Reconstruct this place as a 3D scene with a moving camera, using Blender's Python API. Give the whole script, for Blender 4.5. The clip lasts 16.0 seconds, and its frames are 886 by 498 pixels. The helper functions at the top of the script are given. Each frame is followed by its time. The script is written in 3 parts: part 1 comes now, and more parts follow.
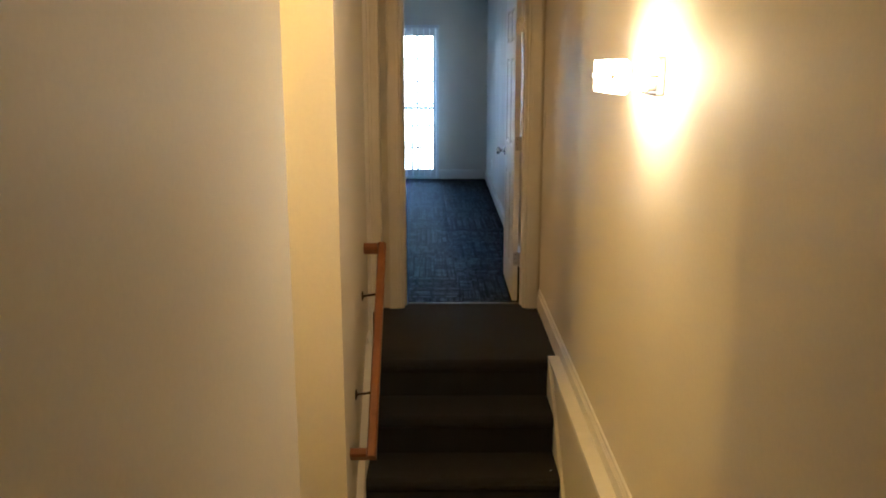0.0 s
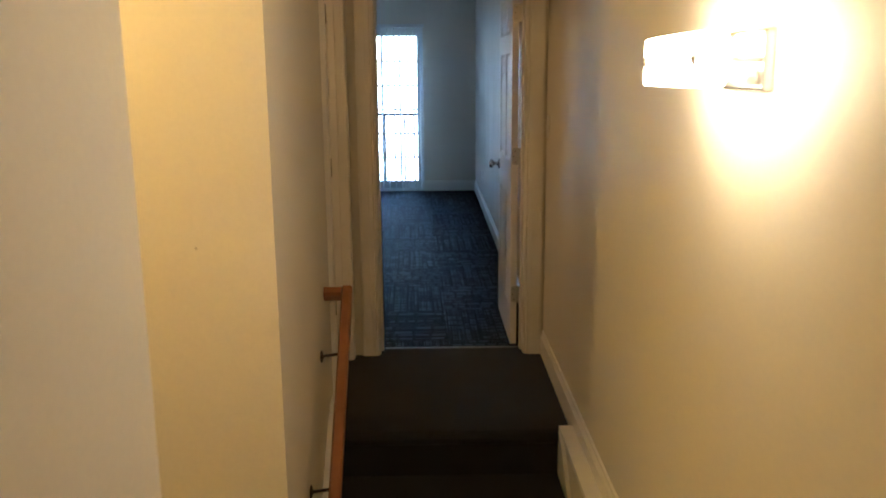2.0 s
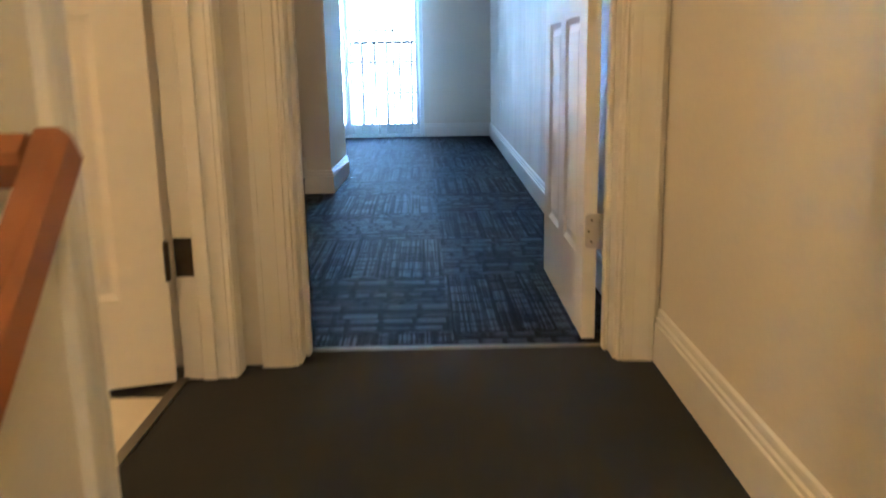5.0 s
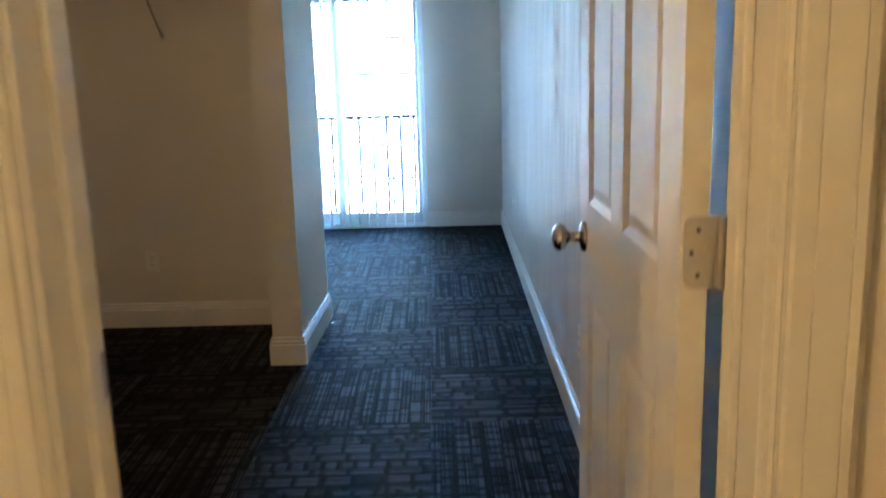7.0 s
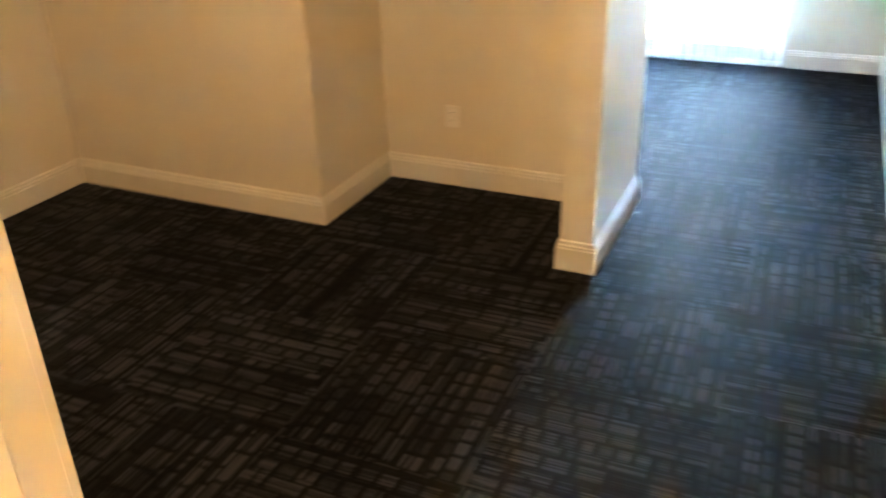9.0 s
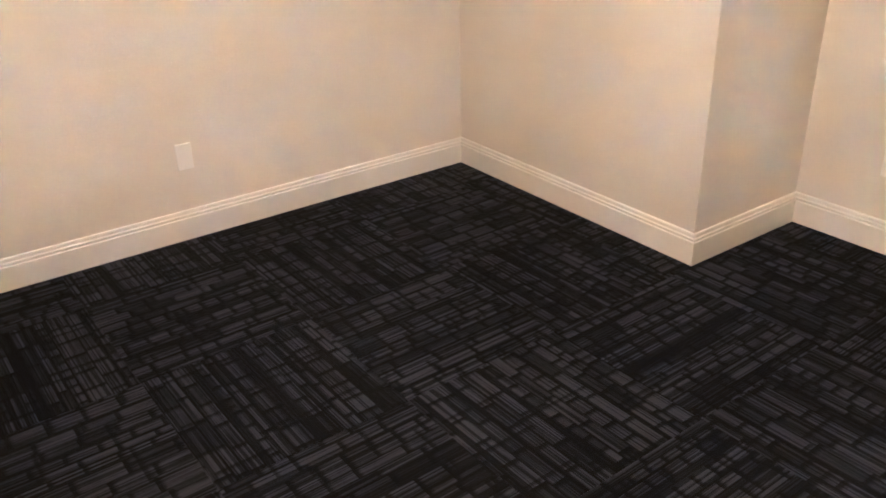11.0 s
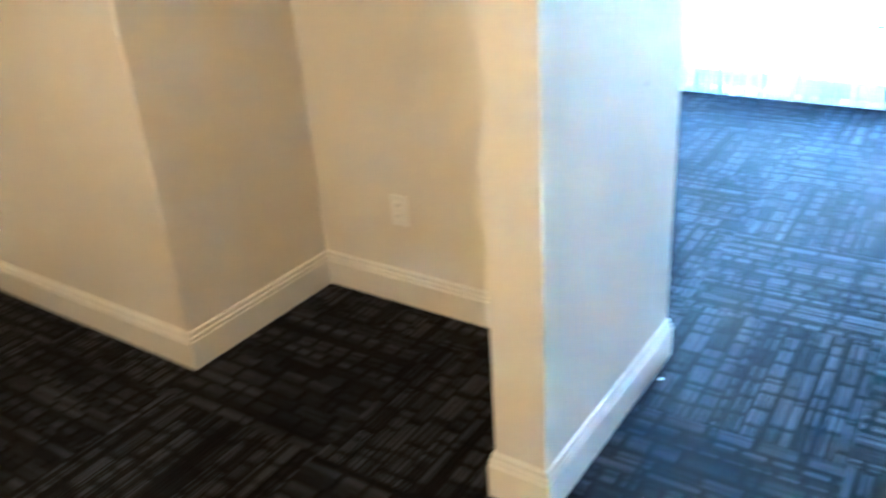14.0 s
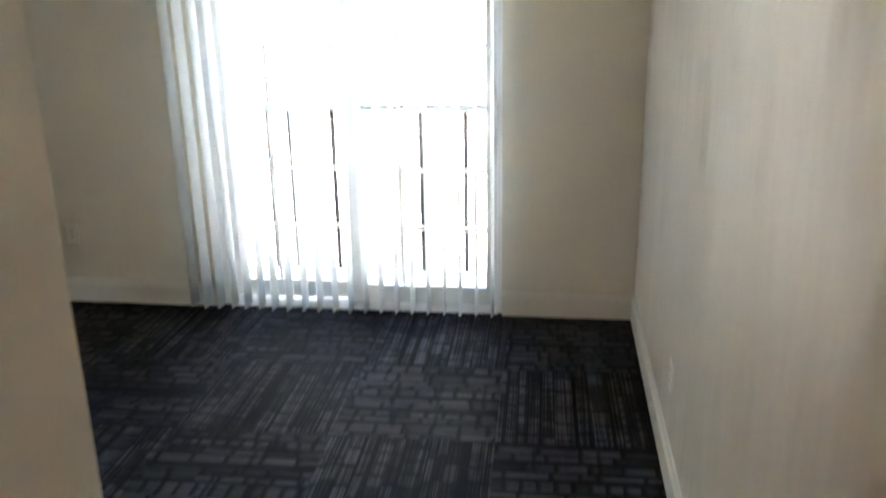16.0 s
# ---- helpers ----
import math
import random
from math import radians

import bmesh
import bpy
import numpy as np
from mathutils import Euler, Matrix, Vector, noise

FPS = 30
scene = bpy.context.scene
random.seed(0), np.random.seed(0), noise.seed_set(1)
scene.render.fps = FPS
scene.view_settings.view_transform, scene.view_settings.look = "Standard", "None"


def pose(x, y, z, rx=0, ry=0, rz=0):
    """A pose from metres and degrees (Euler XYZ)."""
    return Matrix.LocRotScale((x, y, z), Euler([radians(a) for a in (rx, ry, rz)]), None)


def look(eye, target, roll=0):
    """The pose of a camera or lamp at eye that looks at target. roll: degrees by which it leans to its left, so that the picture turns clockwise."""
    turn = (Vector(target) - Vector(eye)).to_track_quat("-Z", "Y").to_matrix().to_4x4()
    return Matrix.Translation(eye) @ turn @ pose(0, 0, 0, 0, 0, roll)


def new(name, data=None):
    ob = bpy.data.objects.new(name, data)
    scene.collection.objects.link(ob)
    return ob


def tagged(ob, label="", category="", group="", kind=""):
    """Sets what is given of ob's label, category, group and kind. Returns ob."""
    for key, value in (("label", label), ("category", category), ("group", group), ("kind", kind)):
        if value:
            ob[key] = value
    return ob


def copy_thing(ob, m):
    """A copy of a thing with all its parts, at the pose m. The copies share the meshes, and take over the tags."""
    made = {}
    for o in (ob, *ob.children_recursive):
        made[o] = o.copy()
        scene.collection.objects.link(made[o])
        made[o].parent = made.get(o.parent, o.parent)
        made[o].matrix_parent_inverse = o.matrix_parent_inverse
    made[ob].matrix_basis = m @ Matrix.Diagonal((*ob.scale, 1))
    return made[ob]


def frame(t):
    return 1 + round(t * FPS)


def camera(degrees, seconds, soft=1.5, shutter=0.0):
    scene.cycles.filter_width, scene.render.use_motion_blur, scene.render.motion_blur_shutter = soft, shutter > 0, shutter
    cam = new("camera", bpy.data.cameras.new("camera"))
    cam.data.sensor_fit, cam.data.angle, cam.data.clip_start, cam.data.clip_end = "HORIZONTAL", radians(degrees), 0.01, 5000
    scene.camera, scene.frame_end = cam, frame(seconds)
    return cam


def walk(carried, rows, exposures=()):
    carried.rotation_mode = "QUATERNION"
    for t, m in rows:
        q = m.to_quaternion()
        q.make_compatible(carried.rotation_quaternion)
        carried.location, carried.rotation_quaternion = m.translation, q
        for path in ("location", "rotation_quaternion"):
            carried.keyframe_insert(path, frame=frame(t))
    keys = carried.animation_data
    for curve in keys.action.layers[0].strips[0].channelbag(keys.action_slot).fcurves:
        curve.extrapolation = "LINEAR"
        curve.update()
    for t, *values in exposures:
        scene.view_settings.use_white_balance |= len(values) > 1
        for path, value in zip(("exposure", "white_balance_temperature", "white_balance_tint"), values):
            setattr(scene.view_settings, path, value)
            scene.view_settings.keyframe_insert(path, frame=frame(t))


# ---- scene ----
cam = camera(56.4, 16.0, soft=1.8, shutter=0.5)
PATH = [
    (0, (-0.132, -5.357, 1.545), (-0.131, -3.403, 1.118), -0.1),
    (0.5, (-0.188, -5.252, 1.553), (-0.125, -3.292, 1.156), -0.3),
    (1, (-0.156, -4.996, 1.524), (-0.053, -3.04, 1.121), -0.5),
    (1.5, (-0.078, -4.801, 1.521), (-0.007, -2.844, 1.114), -0.5),
    (2, (-0.101, -4.426, 1.501), (-0.073, -2.469, 1.088), -0.5),
    (2.5, (-0.087, -4.114, 1.42), (-0.078, -2.158, 1.002), -0.6),
    (3, (-0.057, -3.8, 1.238), (-0.053, -1.843, 0.823), -0.6),
    (3.2, (-0.056, -3.666, 1.117), (-0.055, -1.707, 0.711), -0.5),
    (5.3, (-0.027, -1.811, 0.8), (-0.021, 0.141, 0.365), -1.1),
    (5.5, (-0.021, -1.669, 0.839), (-0.013, 0.284, 0.407), -1.2),
    (6, (0.032, -1.397, 0.97), (0.041, 0.558, 0.55), -1.2),
    (6.5, (-0.02, -1.153, 1.098), (-0.03, 0.805, 0.692), -1.2),
    (7, (0.064, -0.965, 1.278), (0.032, 0.996, 0.883), -1.7),
    (7.5, (0.093, -0.779, 1.448), (0.027, 1.176, 1.031), -1.5),
    (8, (0.029, -0.569, 1.586), (-0.111, 1.336, 0.993), -1.1),
    (8.5, (0.044, -0.418, 1.637), (-0.291, 1.378, 0.824), -1.2),
    (9, (0.057, -0.269, 1.663), (-0.698, 1.348, 0.76), -1.6),
    (9.5, (-0.037, -0.116, 1.63), (-1.181, 1.254, 0.727), -1.0),
    (10, (-0.105, 0.088, 1.571), (-1.525, 1.184, 0.686), -1.3),
    (12.5, (-0.096, 0.495, 1.565), (-1.585, 1.483, 0.668), -2.5),
    (13, (-0.105, 0.707, 1.592), (-1.479, 1.846, 0.69), -3.0),
    (13.5, (-0.063, 0.976, 1.577), (-1.277, 2.279, 0.667), -3.3),
    (14, (0.073, 1.361, 1.499), (-0.982, 2.817, 0.622), -4.2),
    (14.5, (0.079, 1.595, 1.575), (-0.625, 3.233, 0.669), -3.0),
    (15, (0.05, 1.9, 1.602), (-0.369, 3.661, 0.752), -2.4),
    (15.5, (0.09, 2.146, 1.627), (-0.201, 3.967, 0.852), -1.8),
    (16, (0.092, 2.405, 1.623), (-0.179, 4.294, 1.026), -1.1),
]
# the sunken landing and the turn in the doorway, between the measured stretches
PATH += [
    (3.7, (-0.046, -3.22, 0.88), (-0.046, -1.27, 0.46), -0.6),
    (4.2, (-0.042, -2.77, 0.73), (-0.041, -0.82, 0.30), -0.8),
    (4.7, (-0.034, -2.33, 0.69), (-0.032, -0.38, 0.25), -1.0),
    (11.2, (-0.13, 0.26, 1.57), (-1.60, 1.28, 0.675), -1.9),
]
PATH.sort()
EXPOSURES = [
    (0.0, 4.40, 5050, 7),
    (1.5, 4.17, 5100, 7),
    (2.5, 4.00, 4850, 6),
    (3.0, 4.16, 4800, 6),
    (5.5, 5.60, 4700, 7),
    (7.0, 5.42, 4850, 4),
    (8.0, 5.66, 5050, 4),
    (8.5, 6.62, 5650, 6),
    (9.0, 7.35, 5900, 7),
    (10.0, 7.98, 4750, 14),
    (12.5, 8.52, 3900, 12),
    (13.0, 8.48, 3980, 9),
    (13.5, 8.28, 4050, 4),
    (14.0, 7.82, 4350, 0),
    (14.5, 7.62, 5200, 3),
    (15.0, 6.88, 6750, 8),
    (15.5, 5.87, 7700, 13),
    (16.0, 5.28, 8400, 15),
]
walk(cam, [(t, look(eye, target, roll)) for t, eye, target, roll in PATH], EXPOSURES)

# ---- world and light ----
world = bpy.data.worlds.new("sky")
scene.world = world
world.use_nodes = True
wn = world.node_tree
sky = wn.nodes.new("ShaderNodeTexSky")
sky.sky_type = "NISHITA"
sky.sun_disc = False
sky.sun_elevation = radians(42)
sky.sun_rotation = radians(200)
sky.air_density, sky.dust_density, sky.ozone_density = 1.0, 1.2, 1.5
wn.nodes["Background"].inputs["Strength"].default_value = 0.15
wn.links.new(sky.outputs[0], wn.nodes["Background"].inputs["Color"])

sun = new("sun", bpy.data.lights.new("sun", "SUN"))
sun.data.energy, sun.data.angle, sun.data.color = 5.0, radians(0.5), (1.0, 0.97, 0.92)
sun.matrix_world = look((-3, -8, 10), (0, 0, 0))
WARM = (1.0, 0.53, 0.17)


def bulb_light(name, at, watts, radius=0.03, colour=WARM):
    lamp = new(name, bpy.data.lights.new(name, "POINT"))
    lamp.data.energy, lamp.data.color, lamp.data.shadow_soft_size = watts, colour, radius
    lamp.location = at
    return lamp


bulb_light("sconce_bulb_light", (0.462, -2.81, 1.552), 0.45, 0.04, (1.0, 0.53, 0.14))
bulb_light("ceiling_bulb_light", (-1.40, 1.15, 2.30), 0.20, 0.035)
# unseen bathroom lamp, assumed from the yellow door; added to lift the landing's casing
bulb_light("bath_bulb_light", (-1.75, -0.75, 2.30), 0.85, 0.06, (1.0, 0.52, 0.15))
# unseen stairwell lamp, assumed from the bright yellow wall there
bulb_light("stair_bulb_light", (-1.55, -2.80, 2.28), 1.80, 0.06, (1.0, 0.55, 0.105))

# ---- materials ----


def material(name, colour, rough=0.6, metal=0.0, vary=0.06, grain=60.0, blotch=1.5, bump=0.1, bump_scale=None, depth=0.002, coat=0.0, stretch=None):
    """A surface with fine grain and broad mottling in colour, and a relief."""
    m = bpy.data.materials.new(name)
    m.use_nodes = True
    t = m.node_tree
    n, l = t.nodes, t.links
    b = n["Principled BSDF"]
    b.inputs["Roughness"].default_value, b.inputs["Metallic"].default_value = rough, metal
    b.inputs["Coat Weight"].default_value = coat
    co = n.new("ShaderNodeTexCoord")
    fine, wide = n.new("ShaderNodeTexNoise"), n.new("ShaderNodeTexNoise")
    fine.inputs["Scale"].default_value, wide.inputs["Scale"].default_value = grain, blotch
    fine.inputs["Detail"].default_value, wide.inputs["Detail"].default_value = 4, 3
    for q in (fine, wide):
        l.new(co.outputs["Object"], q.inputs["Vector"])
    add = n.new("ShaderNodeMath")
    add.operation = "ADD"
    l.new(fine.outputs[0], add.inputs[0])
    l.new(wide.outputs[0], add.inputs[1])
    ramp = n.new("ShaderNodeMapRange")
    ramp.inputs[1].default_value, ramp.inputs[2].default_value = 0.6, 1.4
    ramp.inputs[3].default_value, ramp.inputs[4].default_value = 1 - vary, 1 + vary
    l.new(add.outputs[0], ramp.inputs[0])
    mul = n.new("ShaderNodeVectorMath")
    mul.operation = "SCALE"
    mul.inputs[0].default_value = colour
    l.new(ramp.outputs[0], mul.inputs["Scale"])
    l.new(mul.outputs[0], b.inputs["Base Color"])
    if bump:
        bp = n.new("ShaderNodeBump")
        bp.inputs["Strength"].default_value, bp.inputs["Distance"].default_value = bump, depth
        if bump_scale:
            rel = n.new("ShaderNodeTexNoise")
            rel.inputs["Scale"].default_value, rel.inputs["Detail"].default_value = bump_scale, 3
            if stretch:
                pull = n.new("ShaderNodeMapping")
                pull.inputs["Scale"].default_value = stretch
                l.new(co.outputs["Object"], pull.inputs["Vector"])
                l.new(pull.outputs[0], rel.inputs["Vector"])
            else:
                l.new(co.outputs["Object"], rel.inputs["Vector"])
            l.new(rel.outputs[0], bp.inputs["Height"])
        else:
            l.new(fine.outputs[0], bp.inputs["Height"])
        l.new(bp.outputs[0], b.inputs["Normal"])
    return m


def carpet_tile_material():
    """Charcoal loop pile: rows of unequal height along the tile's own x, each broken into blocks of thin pale lines."""
    m = bpy.data.materials.new("patterned_carpet")
    m.use_nodes = True
    t = m.node_tree
    n, l = t.nodes, t.links
    b = n["Principled BSDF"]
    b.inputs["Roughness"].default_value = 0.66
    b.inputs["Sheen Weight"].default_value = 0.008
    b.inputs["Sheen Roughness"].default_value = 0.5

    def calc(op, a, c=None, d=None):
        q = n.new("ShaderNodeMath")
        q.operation = op
        for i, v in enumerate((a, c, d)):
            if v is None:
                continue
            if isinstance(v, (int, float)):
                q.inputs[i].default_value = v
            else:
                l.new(v, q.inputs[i])
        return q.outputs[0]

    def spread(v, a0, a1, b0, b1):
        q = n.new("ShaderNodeMapRange")
        for i, w in enumerate((a0, a1, b0, b1)):
            q.inputs[i + 1].default_value = w
        l.new(v, q.inputs[0])
        return q.outputs[0]

    def vector(x, y, z):
        q = n.new("ShaderNodeCombineXYZ")
        for i, v in enumerate((x, y, z)):
            if isinstance(v, (int, float)):
                q.inputs[i].default_value = v
            else:
                l.new(v, q.inputs[i])
        return q.outputs[0]

    def dice(x, y, z):
        q = n.new("ShaderNodeTexWhiteNoise")
        l.new(vector(x, y, z), q.inputs["Vector"])
        return q.outputs["Value"]

    def cloud(x, y, z, detail):
        q = n.new("ShaderNodeTexNoise")
        q.inputs["Scale"].default_value, q.inputs["Detail"].default_value = 1.0, detail
        l.new(vector(x, y, z), q.inputs["Vector"])
        return q.outputs[0]

    co, info, split = n.new("ShaderNodeTexCoord"), n.new("ShaderNodeObjectInfo"), n.new("ShaderNodeSeparateXYZ")
    l.new(co.outputs["Object"], split.inputs[0])
    x, y = split.outputs[0], split.outputs[1]
    seed = calc("MULTIPLY", info.outputs["Random"], 37.0)

    def weave(row_height, wide, narrow, gap, salt):
        """Blocks of one size: 0 in the dark joints, their own shade inside."""
        own = calc("ADD", seed, salt)
        bent = calc("ADD", y, calc("MULTIPLY", calc("SUBTRACT", cloud(0.0, calc("MULTIPLY", y, 9.0), own, 0.0), 0.5), row_height * 2.2))
        v = calc("DIVIDE", bent, row_height)
        row = calc("FLOOR", v)
        chance = dice(row, own, 1.7)
        width = spread(chance, 0, 1, narrow, wide)
        u = calc("ADD", calc("DIVIDE", x, width), calc("MULTIPLY", dice(row, own, 5.1), 9.0))
        shade = dice(row, calc("FLOOR", u), own)
        dx = calc("MULTIPLY", calc("FRACT", u), width)
        dy = calc("MULTIPLY", calc("FRACT", v), row_height)
        rise = spread(dice(row, own, 9.3), 0, 1, gap * 0.2, gap * 1.1)
        inside = calc("MULTIPLY", spread(calc("SUBTRACT", dx, gap), -0.007, 0.008, 0, 1), spread(calc("SUBTRACT", dy, rise), -0.003, 0.005, 0, 1))
        return inside, shade

    broad, tone = weave(0.056, 0.165, 0.055, 0.018, 0.0)
    small, flick = weave(0.135, 0.36, 0.16, 0.016, 11.0)
    lines = spread(cloud(calc("MULTIPLY", x, 2.0), calc("MULTIPLY", y, 185.0), seed, 0.0), 0.40, 0.64, 0.22, 1.8)
    worn = spread(cloud(calc("MULTIPLY", x, 8.0), calc("MULTIPLY", y, 22.0), seed, 2.0), 0.36, 0.62, 0.55, 1.05)
    block = calc("MULTIPLY", spread(broad, 0, 1, 0.10, 1.0), spread(tone, 0.10, 0.60, 0.24, 0.95))
    block = calc("MULTIPLY", block, calc("MULTIPLY", spread(small, 0, 1, 0.24, 1.0), spread(flick, 0, 1, 0.65, 1.0)))
    pile = calc("MULTIPLY", calc("MULTIPLY", block, lines), worn)
    l.new(spread(pile, 0, 0.6, 0.03, 0.15), b.inputs["Specular IOR Level"])
    fuzz = n.new("ShaderNodeTexNoise")
    fuzz.inputs["Scale"].default_value, fuzz.inputs["Detail"].default_value = 420.0, 2
    l.new(co.outputs["Object"], fuzz.inputs["Vector"])
    ramp = n.new("ShaderNodeValToRGB")
    ramp.color_ramp.elements[0].color = (0.0034, 0.0037, 0.0047, 1)
    ramp.color_ramp.elements[1].color = (0.0345, 0.0380, 0.0475, 1)
    l.new(pile, ramp.inputs[0])
    mul = n.new("ShaderNodeVectorMath")
    mul.operation = "SCALE"
    l.new(ramp.outputs[0], mul.inputs[0])
    l.new(spread(fuzz.outputs[0], 0, 1, 0.55, 1.45), mul.inputs["Scale"])
    l.new(mul.outputs[0], b.inputs["Base Color"])
    bp = n.new("ShaderNodeBump")
    bp.inputs["Strength"].default_value, bp.inputs["Distance"].default_value = 0.5, 0.003
    l.new(fuzz.outputs[0], bp.inputs["Height"])
    l.new(bp.outputs[0], b.inputs["Normal"])
    return m


def glass_material():
    m = bpy.data.materials.new("clear_glass")
    m.use_nodes = True
    b = m.node_tree.nodes["Principled BSDF"]
    b.inputs["Base Color"].default_value = (0.95, 0.98, 0.97, 1)
    b.inputs["Roughness"].default_value, b.inputs["IOR"].default_value = 0.0, 1.45
    b.inputs["Transmission Weight"].default_value = 1.0
    return m


def glow_material(name, colour, strength):
    m = bpy.data.materials.new(name)
    m.use_nodes = True
    b = m.node_tree.nodes["Principled BSDF"]
    b.inputs["Base Color"].default_value = (0.9, 0.88, 0.8, 1)
    b.inputs["Emission Color"].default_value = (*colour, 1)
    b.inputs["Emission Strength"].default_value = strength
    return m


def blind_material():
    """White vinyl that lets some daylight through."""
    m = material("white_vinyl_blind", (0.88, 0.89, 0.90), 0.45, vary=0.02, bump=0.05)
    n, l = m.node_tree.nodes, m.node_tree.links
    back, mix = n.new("ShaderNodeBsdfTranslucent"), n.new("ShaderNodeMixShader")
    back.inputs["Color"].default_value = (0.95, 0.97, 0.98, 1)
    mix.inputs[0].default_value = 0.72
    l.new(n["Principled BSDF"].outputs[0], mix.inputs[1])
    l.new(back.outputs[0], mix.inputs[2])
    l.new(mix.outputs[0], n["Material Output"].inputs[0])
    return m


PAINT = material("cream_wall_paint", (0.74, 0.69, 0.60), 0.55, vary=0.035, grain=90, blotch=0.9, bump=0.12, bump_scale=160, depth=0.001)
GLOSS_PAINT = material("satin_wall_paint", (0.69, 0.635, 0.56), 0.52, vary=0.03, grain=40, blotch=1.1, bump=1.0, bump_scale=3.0, depth=0.045, stretch=(1, 1, 0.33))


def uneven_gloss(m, low, high):
    """Overlapping upright roller strokes leave the sheen uneven."""
    n, l = m.node_tree.nodes, m.node_tree.links
    co, pull, strokes, span = n.new("ShaderNodeTexCoord"), n.new("ShaderNodeMapping"), n.new("ShaderNodeTexNoise"), n.new("ShaderNodeMapRange")
    pull.inputs["Scale"].default_value = (1.0, 3.2, 0.9)
    strokes.inputs["Scale"].default_value, strokes.inputs["Detail"].default_value = 1.0, 2.5
    span.inputs[1].default_value, span.inputs[2].default_value = 0.36, 0.64
    span.inputs[3].default_value, span.inputs[4].default_value = low, high
    l.new(co.outputs["Object"], pull.inputs["Vector"])
    l.new(pull.outputs[0], strokes.inputs["Vector"])
    l.new(strokes.outputs[0], span.inputs[0])
    l.new(span.outputs[0], n["Principled BSDF"].inputs["Specular IOR Level"])


uneven_gloss(GLOSS_PAINT, 0.06, 0.52)
CEILING = material("white_ceiling_paint", (0.80, 0.79, 0.76), 0.8, vary=0.03, bump=0.2, bump_scale=120)
TRIM = material("white_trim_paint", (0.80, 0.77, 0.71), 0.32, vary=0.03, grain=25, bump=0.08, bump_scale=60, depth=0.001)
DOORPAINT = material("white_door_paint", (0.80, 0.76, 0.69), 0.52, vary=0.03, grain=30, bump=0.10, bump_scale=45, depth=0.001)
DOORPAINT.node_tree.nodes["Principled BSDF"].inputs["Specular IOR Level"].default_value = 0.20
PLAIN_CARPET = material("plain_black_carpet", (0.0160, 0.0158, 0.0170), 0.95, vary=0.4, grain=350, blotch=3, bump=0.6, depth=0.004)
UNDERLAY = material("carpet_backing", (0.010, 0.010, 0.011), 0.95, vary=0.2)
PATTERN = carpet_tile_material()
WOOD = material("orange_stained_wood", (0.30, 0.108, 0.032), 0.35, vary=0.25, grain=18, blotch=6, bump=0.1, coat=0.3)
NICKEL = material("brushed_nickel", (0.56, 0.53, 0.49), 0.28, metal=1.0, vary=0.08, grain=120, bump=0.05)
CHROME = material("worn_chrome", (0.50, 0.48, 0.46), 0.2, metal=1.0, vary=0.1, grain=90, bump=0.03)
BRONZE = material("dark_bronze", (0.060, 0.045, 0.035), 0.45, metal=0.8, vary=0.2, grain=80)
STEEL = material("steel_strip", (0.22, 0.21, 0.20), 0.5, metal=1.0, vary=0.15, grain=90)
PLASTIC = material("ivory_plastic", (0.84, 0.82, 0.77), 0.35, vary=0.02, bump=0.0)
SLOT = material("dark_slot", (0.02, 0.02, 0.02), 0.6, bump=0.0)
VINYL = material("white_vinyl", (0.80, 0.81, 0.82), 0.35, vary=0.03, bump=0.04)
BLIND = blind_material()
GLASS = glass_material()
WIRE = material("white_coated_wire", (0.62, 0.60, 0.56), 0.4, vary=0.05, bump=0.0)
IRON = material("black_painted_iron", (0.010, 0.010, 0.011), 0.8, vary=0.3, grain=60)
CONCRETE = material("pale_concrete", (0.50, 0.50, 0.49), 0.85, vary=0.15, grain=30, blotch=0.8, bump=0.3)
GROUND = material("pale_ground", (0.45, 0.46, 0.46), 0.9, vary=0.15, grain=2, blotch=0.05, bump=0.2)
BLACK_TILE = material("black_floor_tile", (0.018, 0.017, 0.016), 0.3, vary=0.2, bump=0.05)
CREAM_TILE = material("cream_floor_tile", (0.62, 0.56, 0.45), 0.3, vary=0.06, bump=0.05)
OPAL = glow_material("lit_opal_glass", (1.0, 0.72, 0.42), 1.6)
BULB = glow_material("lit_bulb", (1.0, 0.66, 0.36), 3.0)

# ---- helpers for meshes ----


def thing(name, label="", category="", group="", kind="", at=(0, 0, 0)):
    ob = new(name)
    ob.empty_display_size = 0.1
    ob.location = at
    return tagged(ob, label, category, group, kind)


def finish(bm, name, mat, smooth=False):
    bmesh.ops.recalc_face_normals(bm, faces=bm.faces)
    me = bpy.data.meshes.new(name)
    bm.to_mesh(me)
    bm.free()
    if smooth:
        for p in me.polygons:
            p.use_smooth = True
    me.materials.append(mat)
    return me


def part(name, bm, mat, parent=None, label="", smooth=False):
    """Links a bmesh as one mesh object, under a thing or a part. Its coordinates are those of its parent."""
    ob = new(name, finish(bm, name, mat, smooth))
    if parent:
        ob.parent = parent
    return tagged(ob, label)


